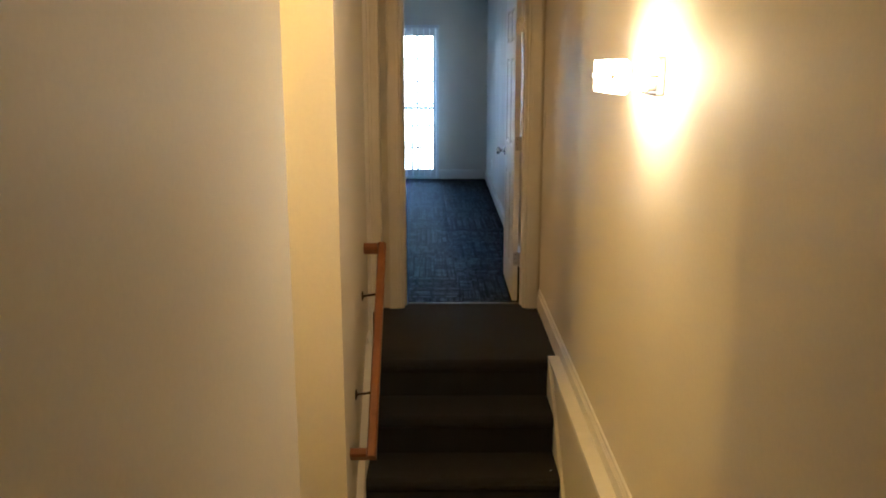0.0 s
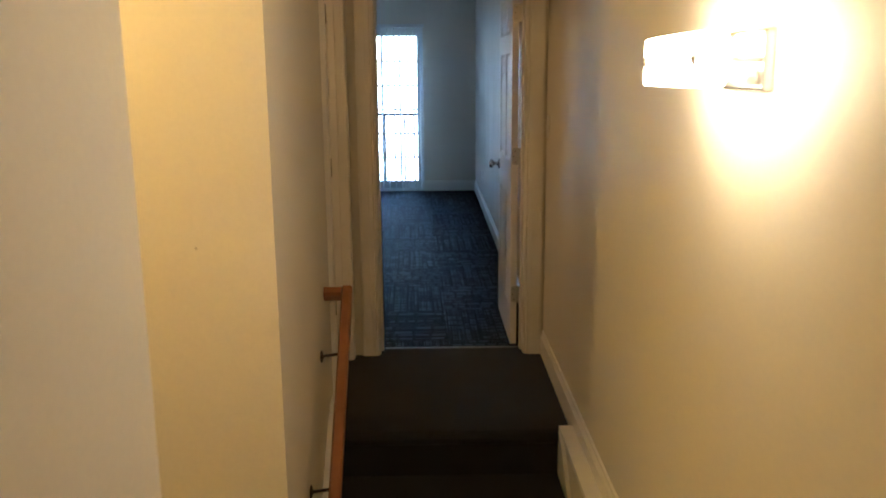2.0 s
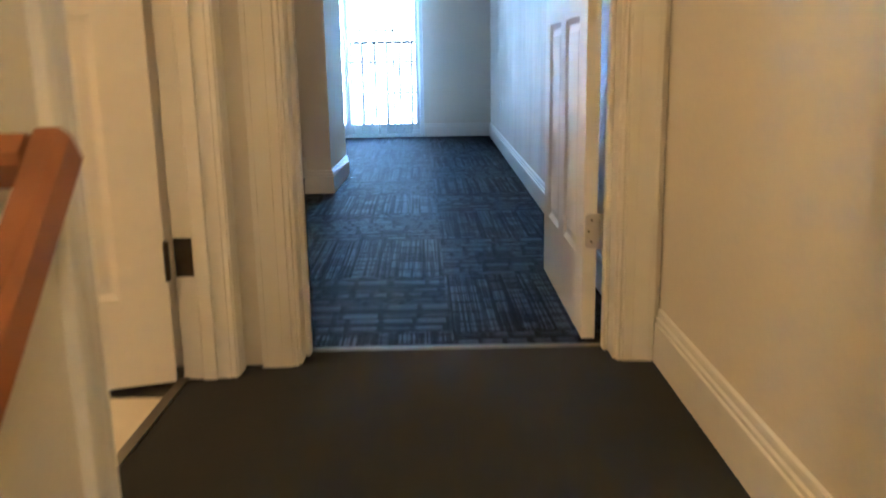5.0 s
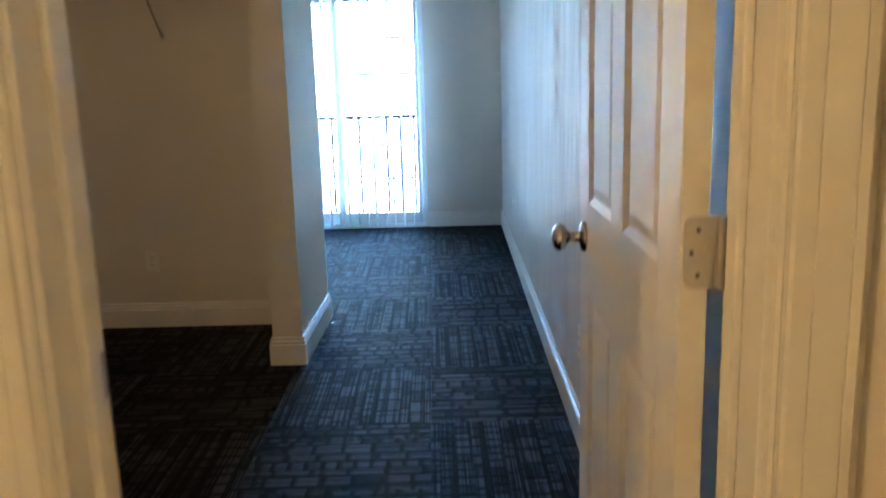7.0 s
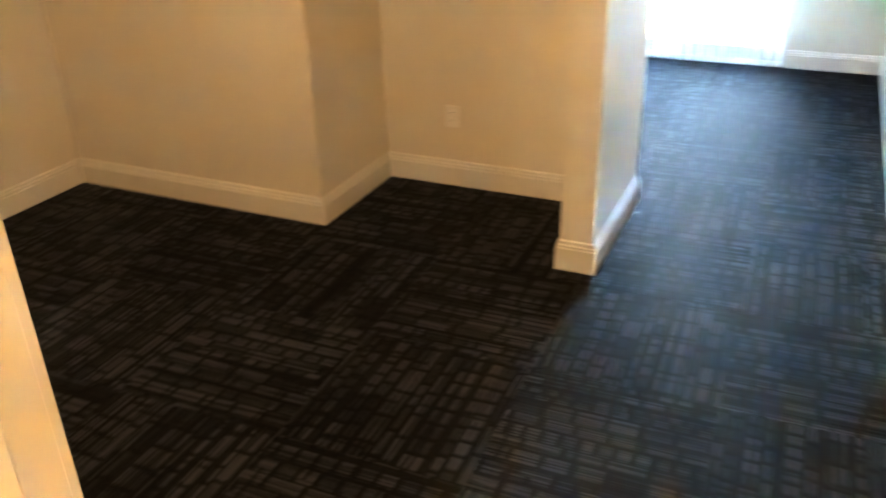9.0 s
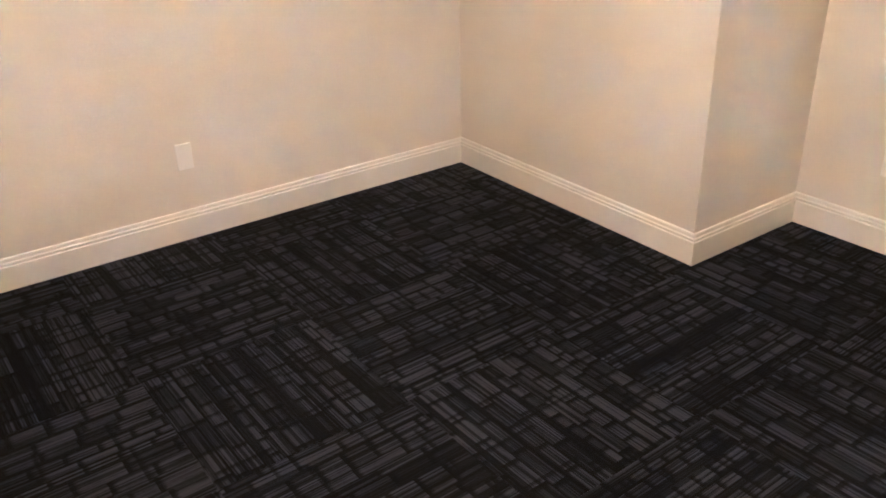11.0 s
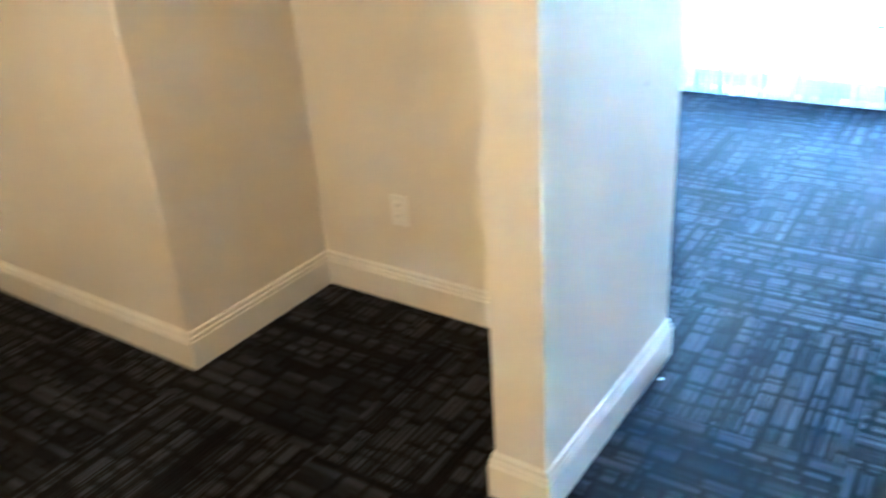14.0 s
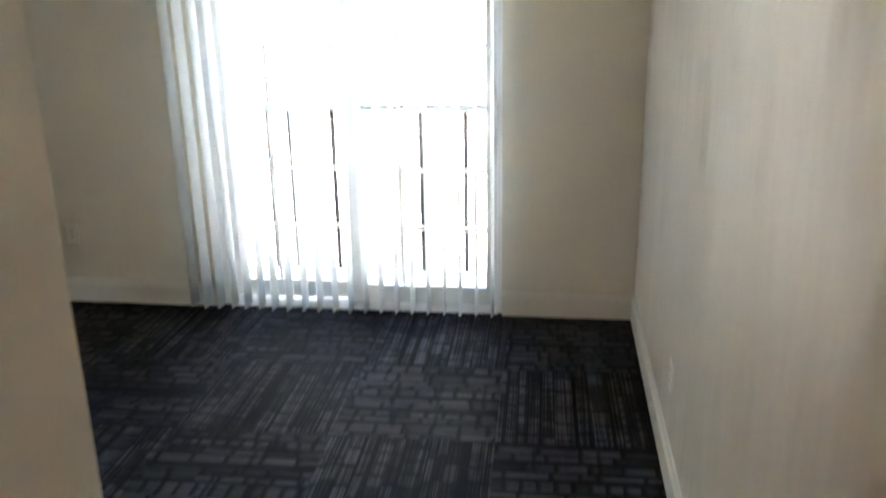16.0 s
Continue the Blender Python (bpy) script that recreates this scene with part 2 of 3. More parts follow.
def box(x0, x1, y0, y1, z0, z1, bevel=0.0, bm=None):
    own = bmesh.new()
    bmesh.ops.create_cube(own, size=1.0)
    for v in own.verts:
        v.co = Vector(((x0 + x1) / 2 + v.co.x * (x1 - x0), (y0 + y1) / 2 + v.co.y * (y1 - y0), (z0 + z1) / 2 + v.co.z * (z1 - z0)))
    if bevel:
        bmesh.ops.bevel(own, geom=own.edges[:], offset=bevel, segments=2, profile=0.5, affect="EDGES")
    if bm is None:
        return own
    me = bpy.data.meshes.new("tmp")
    own.to_mesh(me)
    own.free()
    bm.from_mesh(me)
    bpy.data.meshes.remove(me)
    return bm


def prism(points, axis, a, b, bevel=0.0):
    """A flat outline, drawn in the two other axes, drawn out along an axis from a to b."""
    bm = bmesh.new()

    def at(p, q):
        return {"x": (q, p[0], p[1]), "y": (p[0], q, p[1]), "z": (p[0], p[1], q)}[axis]

    low, high = [bm.verts.new(at(p, a)) for p in points], [bm.verts.new(at(p, b)) for p in points]
    bm.faces.new(low), bm.faces.new(high)
    for i in range(len(points)):
        j = (i + 1) % len(points)
        bm.faces.new((low[i], low[j], high[j], high[i]))
    if bevel:
        bmesh.ops.bevel(bm, geom=bm.edges[:], offset=bevel, segments=2, profile=0.5, affect="EDGES")
    return bm


def lathe(profile, steps=24, m=None):
    """Turned round z: (radius, height) pairs."""
    bm = bmesh.new()
    rings = []
    for r, z in profile:
        rings.append([bm.verts.new((r * math.cos(2 * math.pi * i / steps), r * math.sin(2 * math.pi * i / steps), z)) for i in range(steps)])
    for a, b in zip(rings, rings[1:]):
        for i in range(steps):
            j = (i + 1) % steps
            bm.faces.new((a[i], a[j], b[j], b[i]))
    bm.faces.new(rings[0]), bm.faces.new(rings[-1])
    if m is not None:
        bmesh.ops.transform(bm, matrix=m, verts=bm.verts)
    return bm


def rod(a, b, radius, steps=8, bm=None):
    a, b = Vector(a), Vector(b)
    own = lathe([(radius, 0), (radius, (b - a).length)], steps, Matrix.Translation(a) @ (b - a).to_track_quat("Z", "Y").to_matrix().to_4x4())
    if bm is None:
        return own
    me = bpy.data.meshes.new("tmp")
    own.to_mesh(me)
    own.free()
    bm.from_mesh(me)
    bpy.data.meshes.remove(me)
    return bm


def sweep(profile, path, z0=0.0):
    """A skirting profile (distance off the wall, height) along corners on the plan; the room lies to the left of the way."""
    bm = bmesh.new()
    pts = [Vector(p) for p in path]
    rings = []
    for i, p in enumerate(pts):
        way_in = (p - pts[i - 1]).normalized() if i else (pts[1] - p).normalized()
        way_out = (pts[i + 1] - p).normalized() if i + 1 < len(pts) else way_in
        na, nb = Vector((-way_in.y, way_in.x)), Vector((-way_out.y, way_out.x))
        mitre = (na + nb).normalized()
        mitre /= max(0.3, mitre.dot(na))
        rings.append([bm.verts.new((p.x + mitre.x * d, p.y + mitre.y * d, z0 + h)) for d, h in profile])
    for a, b in zip(rings, rings[1:]):
        for i in range(len(profile)):
            j = (i + 1) % len(profile)
            bm.faces.new((a[i], a[j], b[j], b[i]))
    bm.faces.new(rings[0]), bm.faces.new(rings[-1])
    return bm


BASE = [(0, 0), (0.016, 0), (0.016, 0.098), (0.015, 0.100), (0.0105, 0.101), (0.0105, 0.105), (0.0135, 0.108), (0.0135, 0.114), (0.0085, 0.117), (0.0075, 0.123), (0.0095, 0.126), (0.0075, 0.133), (0, 0.135)]
# casing: distance from the opening's edge, distance proud of the wall
CASING = [(0.004, 0), (0.004, 0.012), (0.008, 0.015), (0.012, 0.011), (0.016, 0.011), (0.019, 0.017), (0.038, 0.018), (0.0385, 0.016), (0.0405, 0.016), (0.041, 0.018), (0.076, 0.020),
          (0.0765, 0.018), (0.0785, 0.018), (0.079, 0.020), (0.090, 0.020), (0.092, 0.018), (0.092, 0)]


def wall(name, x0, x1, y0, y1, z0, z1, mat=PAINT, label="cream painted plaster wall"):
    return tagged(part(name, box(x0, x1, y0, y1, z0, z1), mat), label, "wall", kind="structure")


def skirting(path, z0=0.0, label="white moulded baseboard along the wall"):
    return tagged(part("baseboard", sweep(BASE, path, z0), TRIM), label, "baseboard", kind="structure")

# ---- structure: bedroom ----
TOP = 2.50
WX, WL, WY = 0.492, -3.509, 6.428          # right wall, left wall, window wall
DOOR_Y0, DOOR_Y1 = -0.105, 0.030          # the door wall's two faces
floor = tagged(part("floor", box(WL - 0.1, WX + 0.1, 0.004, WY + 0.02, -0.12, -0.008), UNDERLAY), "dark patterned carpet tile floor of the bedroom", "floor", kind="structure")
wall("wall_east", WX, WX + 0.12, DOOR_Y0, WY + 0.15, -0.3, TOP, GLOSS_PAINT, "pale satin painted wall with roller streaks")
wall("wall_west", WL - 0.12, WL, -0.105, WY + 0.15, -0.3, TOP)
# window wall with the sliding door's opening
SX0, SX1, STOP = -1.705, -0.182, 2.09
north = wall("wall_north", WL, SX0, WY, WY + 0.15, -0.3, TOP, PAINT, "greyish cream painted wall round the sliding door")
part("wall_right_of_opening", box(SX1, WX, WY, WY + 0.15, -0.3, TOP), PAINT, north)
part("wall_above_opening", box(SX0, SX1, WY, WY + 0.15, STOP, TOP), PAINT, north)
# closet walls and the short wing wall
wall("wall_closet_front", WL, -1.971, 2.744, 3.422, -0.1, TOP)
wall("wall_closet_back", WL, -0.664, 3.422, 3.530, -0.1, TOP)
wall("wall_wing", -0.804, -0.664, 2.731, 3.422, -0.1, TOP)
# door wall
JX0, JX1 = -0.383, 0.392
south = wall("wall_south", WL, JX0 - 0.02, DOOR_Y0, DOOR_Y1, -0.1, TOP)
part("wall_right_of_door", box(JX1 + 0.02, WX, DOOR_Y0, DOOR_Y1, -0.1, TOP), PAINT, south)
part("wall_above_door", box(JX0 - 0.02, JX1 + 0.02, DOOR_Y0, DOOR_Y1, 2.06, TOP), PAINT, south)
tagged(part("ceiling", box(WL - 0.12, WX + 0.12, DOOR_Y0, WY + 0.15, TOP, TOP + 0.12), CEILING), "white painted bedroom ceiling", "ceiling", kind="structure")

skirting([(WX, DOOR_Y1), (WX, WY), (SX1 + 0.004, WY)])
skirting([(SX0 - 0.004, WY), (WL, WY), (WL, 3.530), (-0.664, 3.530), (-0.664, 2.731), (-0.804, 2.731), (-0.804, 3.422), (-1.971, 3.422), (-1.971, 2.744), (WL, 2.744), (WL, DOOR_Y1), (JX0 - 0.11, DOOR_Y1)])


def casing_leg(parent, edge, side, face, out, z0, z1, axis):
    """One upright of a door casing. edge: the opening's side; side: which way the wall lies; out: which way is proud of it."""
    if axis == "x":
        pts = [(edge + side * d, face + out * p) for d, p in CASING]
    else:
        pts = [(face + out * p, edge + side * d) for d, p in CASING]
    return part("casing_side", prism(pts, "z", z0, z1), TRIM, parent)


def casing_head(parent, a, b, face, out, z, axis):
    if axis == "x":
        pts = [(face + out * p, z + d) for d, p in CASING]
        return part("casing_head", prism(pts, "x", a - 0.092, b + 0.092), TRIM, parent)
    pts = [(face + out * p, z + d) for d, p in CASING]
    return part("casing_head", prism(pts, "y", a - 0.092, b + 0.092), TRIM, parent)


# bedroom door frame
frame_1 = thing("door_frame_1", "white painted wooden door frame with moulded casing", "door frame", kind="structure")
part("jamb", box(JX0 - 0.02, JX0, DOOR_Y0, DOOR_Y1, 0, 2.06, 0.002), TRIM, frame_1)
part("jamb", box(JX1, JX1 + 0.02, DOOR_Y0, DOOR_Y1, 0, 2.06, 0.002), TRIM, frame_1)
part("jamb_head", box(JX0, JX1, DOOR_Y0, DOOR_Y1, 2.04, 2.06, 0.002), TRIM, frame_1)
part("stop", box(JX0, JX0 + 0.012, -0.045, -0.010, 0, 2.04, 0.003), TRIM, frame_1)
part("stop", box(JX1 - 0.012, JX1, -0.045, -0.010, 0, 2.04, 0.003), TRIM, frame_1)
part("stop_head", box(JX0 + 0.012, JX1 - 0.012, -0.045, -0.010, 2.028, 2.04, 0.003), TRIM, frame_1)
part("strike_plate", box(JX0, JX0 + 0.002, -0.008, 0.022, 0.90, 0.96), NICKEL, frame_1, "nickel strike plate")
for z in (0.302, 1.067, 1.812):
    part("hinge_leaf", box(JX1 - 0.0025, JX1, 0.0, 0.029, z - 0.044, z + 0.044, 0.001), NICKEL, frame_1, "nickel hinge leaf")
for face, out in ((DOOR_Y0, -1), (DOOR_Y1, 1)):
    casing_leg(frame_1, JX0 - 0.004, -1, face, out, 0, 2.145, "x")
    casing_leg(frame_1, JX1 + 0.004, 1, face, out, 0, 2.145, "x")
    casing_head(frame_1, JX0, JX1, face, out, 2.05, "x")
tagged(part("door_threshold", prism([(-0.010, 0.0), (-0.007, 0.004), (0.006, 0.005), (0.009, 0.0)], "x", JX0, JX1), STEEL), "thin metal carpet strip in the doorway", "threshold", kind="structure")


def hinge_leaf(z, pin, thick):
    """A leaf with rounded corners on the door's edge, running out to the pin on one side of the door."""
    d = 1 if pin < 0 else -1
    far = (0 if pin < 0 else thick) + d * 0.031
    pts = [(pin, z - 0.045), (pin, z + 0.045)]
    for cz, a0 in ((z + 0.033, 90), (z - 0.033, 0)):
        for k in range(4):
            a = radians(a0 - 30 * k)
            pts.append((far - d * 0.012 + d * 0.012 * math.cos(a), cz + 0.012 * math.sin(a)))
    return prism(pts, "x", -0.0035, 0.001)


def panel_door(name, width, label, hinge_mat=NICKEL, pin=-0.013):
    """A six-panel door in its own axes: x from the hinge edge, y its thickness (0 to 0.035), z up."""
    d = thing(name, label, "door", kind="structure")
    h, w, t = 2.025, width, 0.035
    s, mid = 0.105, 0.095
    rails = [(0, 0.21), (0.83, 1.02), (1.60, 1.70), (1.915, h)]
    part("stile", box(0, s, 0, t, 0, h, 0.0015), DOORPAINT, d)
    part("stile", box(w - s, w, 0, t, 0, h, 0.0015), DOORPAINT, d)
    for a, b in rails:
        part("rail", box(s, w - s, 0, t, a, b), DOORPAINT, d)
    for (_, a), (b, _) in zip(rails, rails[1:]):
        part("mullion", box(w / 2 - mid / 2, w / 2 + mid / 2, 0, t, a, b), DOORPAINT, d)
        for x0, x1 in ((s, w / 2 - mid / 2), (w / 2 + mid / 2, w - s)):
            bm = box(x0, x1, 0.010, t - 0.010, a, b)
            for side in (0, 1):
                y_out, y_in = (0.0, 0.008) if side == 0 else (t, t - 0.008)
                field = 0.003 if side == 0 else t - 0.003
                # sloped moulding round the recess, then the raised field
                rings = []
                for inset, y in ((0.0, y_out), (0.014, y_in), (0.020, y_in), (0.038, field)):
                    rings.append([bm.verts.new((px, y, pz)) for px, pz in ((x0 + inset, a + inset), (x1 - inset, a + inset), (x1 - inset, b - inset), (x0 + inset, b - inset))])
                for q, r in zip(rings, rings[1:]):
                    for i in range(4):
                        j = (i + 1) % 4
                        bm.faces.new((q[i], q[j], r[j], r[i]))
                bm.faces.new(rings[-1])
            part("panel", bm, DOORPAINT, d)
    for z in (0.29, 1.055, 1.80):
        hg = part("hinge", hinge_leaf(z, pin, t), hinge_mat, d, "metal butt hinge")
        part("knuckle", rod((-0.003, pin, z - 0.045), (-0.003, pin, z + 0.045), 0.0065, 10), hinge_mat, hg)
        for dz in (-0.028, 0.0, 0.028):
            part("screw", rod((-0.0046, 0.014 + 0.008 * (dz == 0), z + dz), (-0.0036, 0.014 + 0.008 * (dz == 0), z + dz), 0.003, 8), BRONZE, hg)
    prof = [(0.032, 0), (0.032, 0.003), (0.029, 0.008), (0.014, 0.011), (0.0105, 0.016), (0.010, 0.030), (0.014, 0.036), (0.023, 0.041), (0.0275, 0.048), (0.0275, 0.056), (0.023, 0.063), (0.013, 0.067), (0.004, 0.068)]
    for y, turn in ((0.0, 90), (t, -90)):
        part("knob", lathe(prof, 28, pose(w - 0.062, y, 0.945, turn)), CHROME, d, "polished nickel door knob", smooth=True)
    part("latch_plate", box(w, w + 0.0015, 0.006, 0.029, 0.915, 0.975), NICKEL, d)
    return d


# the leaf stands square to the wall, its visible face towards the room
door_1 = panel_door("door_1", 0.762, "open white six-panel door with nickel knob")
door_1.matrix_basis = pose(0.370, 0.020, 0.012, 0, 0, 90.3)

# ---- structure: hall and stairs ----
HX0, HX1 = -0.540, 0.504                   # hall walls
LOW = -0.80
BACK = -7.0
wall("wall_hall_east", HX1, WX + 0.12, BACK, DOOR_Y0, -1.1, TOP, PAINT, "cream painted hall wall lit by the sconce")
# left wall: landing part with the bathroom door, then the opening to the lower stairs, then the near part
SD0, SD1 = -0.905, -0.190                  # bathroom doorway along y
OPEN0, OPEN1 = -3.20, -2.15              # opening beside the sunken landing
WT = 0.112
wl = wall("wall_hall_west", HX0 - WT, HX0, OPEN1, SD0 - 0.02, -1.1, TOP, PAINT, "cream painted stair wall with the handrail")
part("wall_beside_door", box(HX0 - WT, HX0, SD1 + 0.02, DOOR_Y0, -0.3, TOP), PAINT, wl)
part("wall_right_end", box(HX0 - WT, HX0, DOOR_Y0, 0.004, -0.3, -0.1), PAINT, wl)
part("wall_above_side_door", box(HX0 - WT, HX0, SD0 - 0.02, SD1 + 0.02, 2.06, TOP), PAINT, wl)
wall("wall_hall_near", HX0 - WT, HX0, BACK, OPEN0, -1.1, TOP)
wall("wall_stairwell_north", -2.4, HX0 - WT, OPEN1, OPEN1 + 0.12, -2.6, TOP)
wall("wall_stairwell_south", -2.4, HX0 - WT, OPEN0 - 0.12, OPEN0, -2.6, TOP)
wall("wall_stairwell_end", -2.52, -2.4, OPEN0 - 0.12, OPEN1 + 0.12, -2.6, TOP)
wall("wall_hall_back", HX0 - WT, WX + 0.12, BACK - 0.12, BACK, -0.3, TOP)
tagged(part("hall_ceiling", box(-2.52, WX + 0.12, BACK - 0.12, DOOR_Y0, TOP, TOP + 0.12), CEILING), "white painted hall ceiling", "ceiling", kind="structure")

EDGE = -1.12
RUN, RISE = 0.28, 0.20
tagged(part("landing_floor", prism([(HX0 - 0.1, SD0), (HX0, SD0), (HX0, EDGE + 0.02), (HX1, EDGE + 0.02), (HX1, 0.004), (HX0, 0.004), (HX0, SD1), (HX0 - 0.1, SD1)], "z", -0.25, 0.0), PLAIN_CARPET), "plain dark carpet on the landing", "floor", kind="structure")
tagged(part("hall_floor", box(HX0, HX1, BACK, -4.04, -0.25, 0.0), PLAIN_CARPET), "plain dark carpet on the hall floor", "floor", kind="structure")
tagged(part("sunken_landing", box(HX0 - WT - 0.2, HX1, OPEN0 - 0.02, EDGE - 3 * RUN + 0.05, LOW - 0.2, LOW), PLAIN_CARPET), "plain dark carpet on the sunken landing", "floor", kind="structure")


def step_outline(front, back, z, low):
    """The side of a carpeted step that faces -y, its nosing rounded."""
    r = 0.034
    arc = [(front - 0.018 + r - r * math.cos(a), z - r + r * math.sin(a)) for a in [radians(q) for q in (-60, -25, 10, 45, 70, 90)]]
    return [(back, low), (front, low), (front, z - 0.075)] + arc + [(back, z)]


stairs = thing("stairs", "short flight of dark carpeted steps up to the landing", "stairs", kind="structure")
for i in range(0, 4):
    front, z = EDGE - i * RUN, -i * RISE
    part("step", prism(step_outline(front, front + (RUN if i else 0.10), z + (0.003 if i == 0 else 0), z - RISE), "x", HX0 + 0.034, HX1 - 0.069), PLAIN_CARPET, stairs)
lower = thing("stairs", "short flight of dark carpeted steps down from the hall", "stairs", kind="structure")
for i in range(0, 4):
    back, z = -4.04 + i * RUN, -i * RISE
    pts = [(-y, q) for y, q in step_outline(-back, -back + (RUN if i else 0.10), z + (0.003 if i == 0 else 0), z - RISE)]
    part("step", prism(pts, "x", HX0 + 0.034, HX1 - 0.069), PLAIN_CARPET, lower)
down = thing("stairs", "dark carpeted stairs going down beside the sunken landing", "stairs", kind="structure")
for i in range(1, 7):
    x1 = HX0 - WT - 0.2 - (i - 1) * RUN
    part("step", box(x1 - RUN, x1, OPEN0, OPEN1, LOW - i * RISE - 0.25, LOW - i * RISE, 0.008), PLAIN_CARPET, down)

# ledge along the right wall over the stair's side, its white cap and the raked skirts
tagged(part("wall_ledge", box(HX1 - 0.052, HX1, -4.04, EDGE, -1.1, 0.022), PAINT), "low painted ledge beside the sunken stairs", "wall", kind="structure")
tagged(part("ledge_cap", box(HX1 - 0.075, HX1 - 0.002, -4.04, EDGE - 0.045, 0.022, 0.045, 0.003), TRIM), "white painted cap board on the stair ledge", "trim", kind="structure")


def raked_skirt(x0, x1, foot, head, z_foot, z_head):
    """A white stair skirt from the foot of a flight to its head."""
    s = (z_head - z_foot) / (head - foot)
    lift = 0.145
    pts = [(foot, z_foot - 0.02), (head, z_foot - 0.02), (head, z_head + 0.10), (head - 0.07 * (1 if head > foot else -1), z_head + 0.10), (foot, z_foot + lift)]
    return tagged(part("stair_skirt", prism(pts, "x", x0, x1), TRIM), "white painted skirt board following the stairs", "trim", kind="structure")


FOOT = EDGE - 3 * RUN
for head, foot in ((EDGE, FOOT - 0.12), (-4.04, OPEN0 + 0.10)):
    raked_skirt(HX0, HX0 + 0.034, foot, head, LOW, 0.0)
part_face = [(EDGE, -0.0), (EDGE, -0.9), (FOOT - 0.1, -0.9), (FOOT - 0.1, LOW + 0.10), (EDGE - 0.08, -0.03)]
tagged(part("stair_skirt", prism(part_face, "x", HX1 - 0.069, HX1 - 0.052), TRIM), "white painted skirt board following the stairs", "trim", kind="structure")
skirting([(HX1, BACK), (HX1, DOOR_Y0 - 0.021)], 0.0)
skirting([(HX0, SD0 - 0.10), (HX0, EDGE - 0.01)], 0.0)

# ---- bathroom beside the landing ----
BX = -2.1
wall("wall_bath_west", BX - 0.1, BX, -2.0, DOOR_Y0, -0.3, TOP)
wall("wall_bath_south", BX, HX0 - WT, -2.0, -1.9, -0.3, TOP)
tagged(part("bathroom_ceiling", box(BX, HX0 - WT, -1.9, DOOR_Y0, TOP - 0.002, TOP - 0.0005), CEILING), "white painted bathroom ceiling", "ceiling", kind="structure")
bath_floor = tagged(part("bathroom_floor", box(BX, HX0 - 0.1005, -1.9, DOOR_Y0, -0.14, -0.006), CREAM_TILE), "black and cream chequered bathroom floor tiles", "floor", kind="structure")
skirting([(HX0 - WT - 0.09, DOOR_Y0), (BX, DOOR_Y0)])
frame_2 = thing("door_frame_2", "white painted frame of the bathroom door", "door frame", kind="structure")
for a, b in ((SD0 - 0.02, SD0), (SD1, SD1 + 0.02)):
    part("jamb", box(HX0 - WT - 0.001, HX0 + 0.001, a, b, 0, 2.06, 0.002), TRIM, frame_2)
part("jamb_head", box(HX0 - WT, HX0, SD0, SD1, 2.04, 2.06, 0.002), TRIM, frame_2)
part("stop", box(HX0 - 0.064, HX0 - 0.030, SD1 - 0.012, SD1, 0, 2.04, 0.003), TRIM, frame_2)
part("stop", box(HX0 - 0.064, HX0 - 0.030, SD0, SD0 + 0.012, 0, 2.04, 0.003), TRIM, frame_2)
CAS_SIDE = [(d * 0.72, p) for d, p in CASING]
for edge, side in ((SD0, -1), (SD1, 1)):
    part("casing_side", prism([(HX0 + p, edge + side * d) for d, p in (CASING if side < 0 else CAS_SIDE)], "z", 0, 2.145), TRIM, frame_2)
part("casing_head", prism([(HX0 + p, 2.05 + d) for d, p in CASING], "y", SD0 - 0.092, SD1 + 0.06), TRIM, frame_2)
for z in (0.30, 1.04, 1.80):
    part("hinge_leaf", box(HX0 - WT + 0.002, HX0 - 0.068, SD1 - 0.0025, SD1, z - 0.046, z + 0.046, 0.001), BRONZE, frame_2, "dark bronze hinge leaf")
tagged(part("bath_threshold", box(HX0 - 0.125, HX0 - 0.10, SD0, SD1, -0.006, 0.006, 0.002), STEEL), "metal strip under the bathroom door", "threshold", kind="structure")
door_2 = panel_door("door_2", 0.70, "open white panelled bathroom door", BRONZE, 0.039)
door_2.matrix_basis = pose(HX0 - WT - 0.004, SD1 - 0.046, 0.012, 0, 0, 180 + 17) @ Matrix.Translation((0, -0.035, 0))

# ---- sliding door and balcony ----
slider = thing("sliding_door", "white vinyl sliding glass door with grilles between the panes", "sliding door", kind="structure")
Y0, Y1 = WY + 0.015, WY + 0.115
part("frame_side", box(SX0, SX0 + 0.045, Y0, Y1, 0.0, STOP, 0.003), VINYL, slider)
part("frame_side", box(SX1 - 0.022, SX1, Y0, Y1, 0.0, STOP, 0.003), VINYL, slider)
part("frame_head", box(SX0 + 0.045, SX1 - 0.022, Y0, Y1, STOP - 0.045, STOP, 0.003), VINYL, slider)
part("sill", prism([(Y0 - 0.015, 0), (Y1, 0), (Y1, 0.02), (Y0 + 0.05, 0.035), (Y0, 0.035), (Y0 - 0.015, 0.012)], "x", SX0 + 0.045, SX1 - 0.022), VINYL, slider)
MEET = -0.957
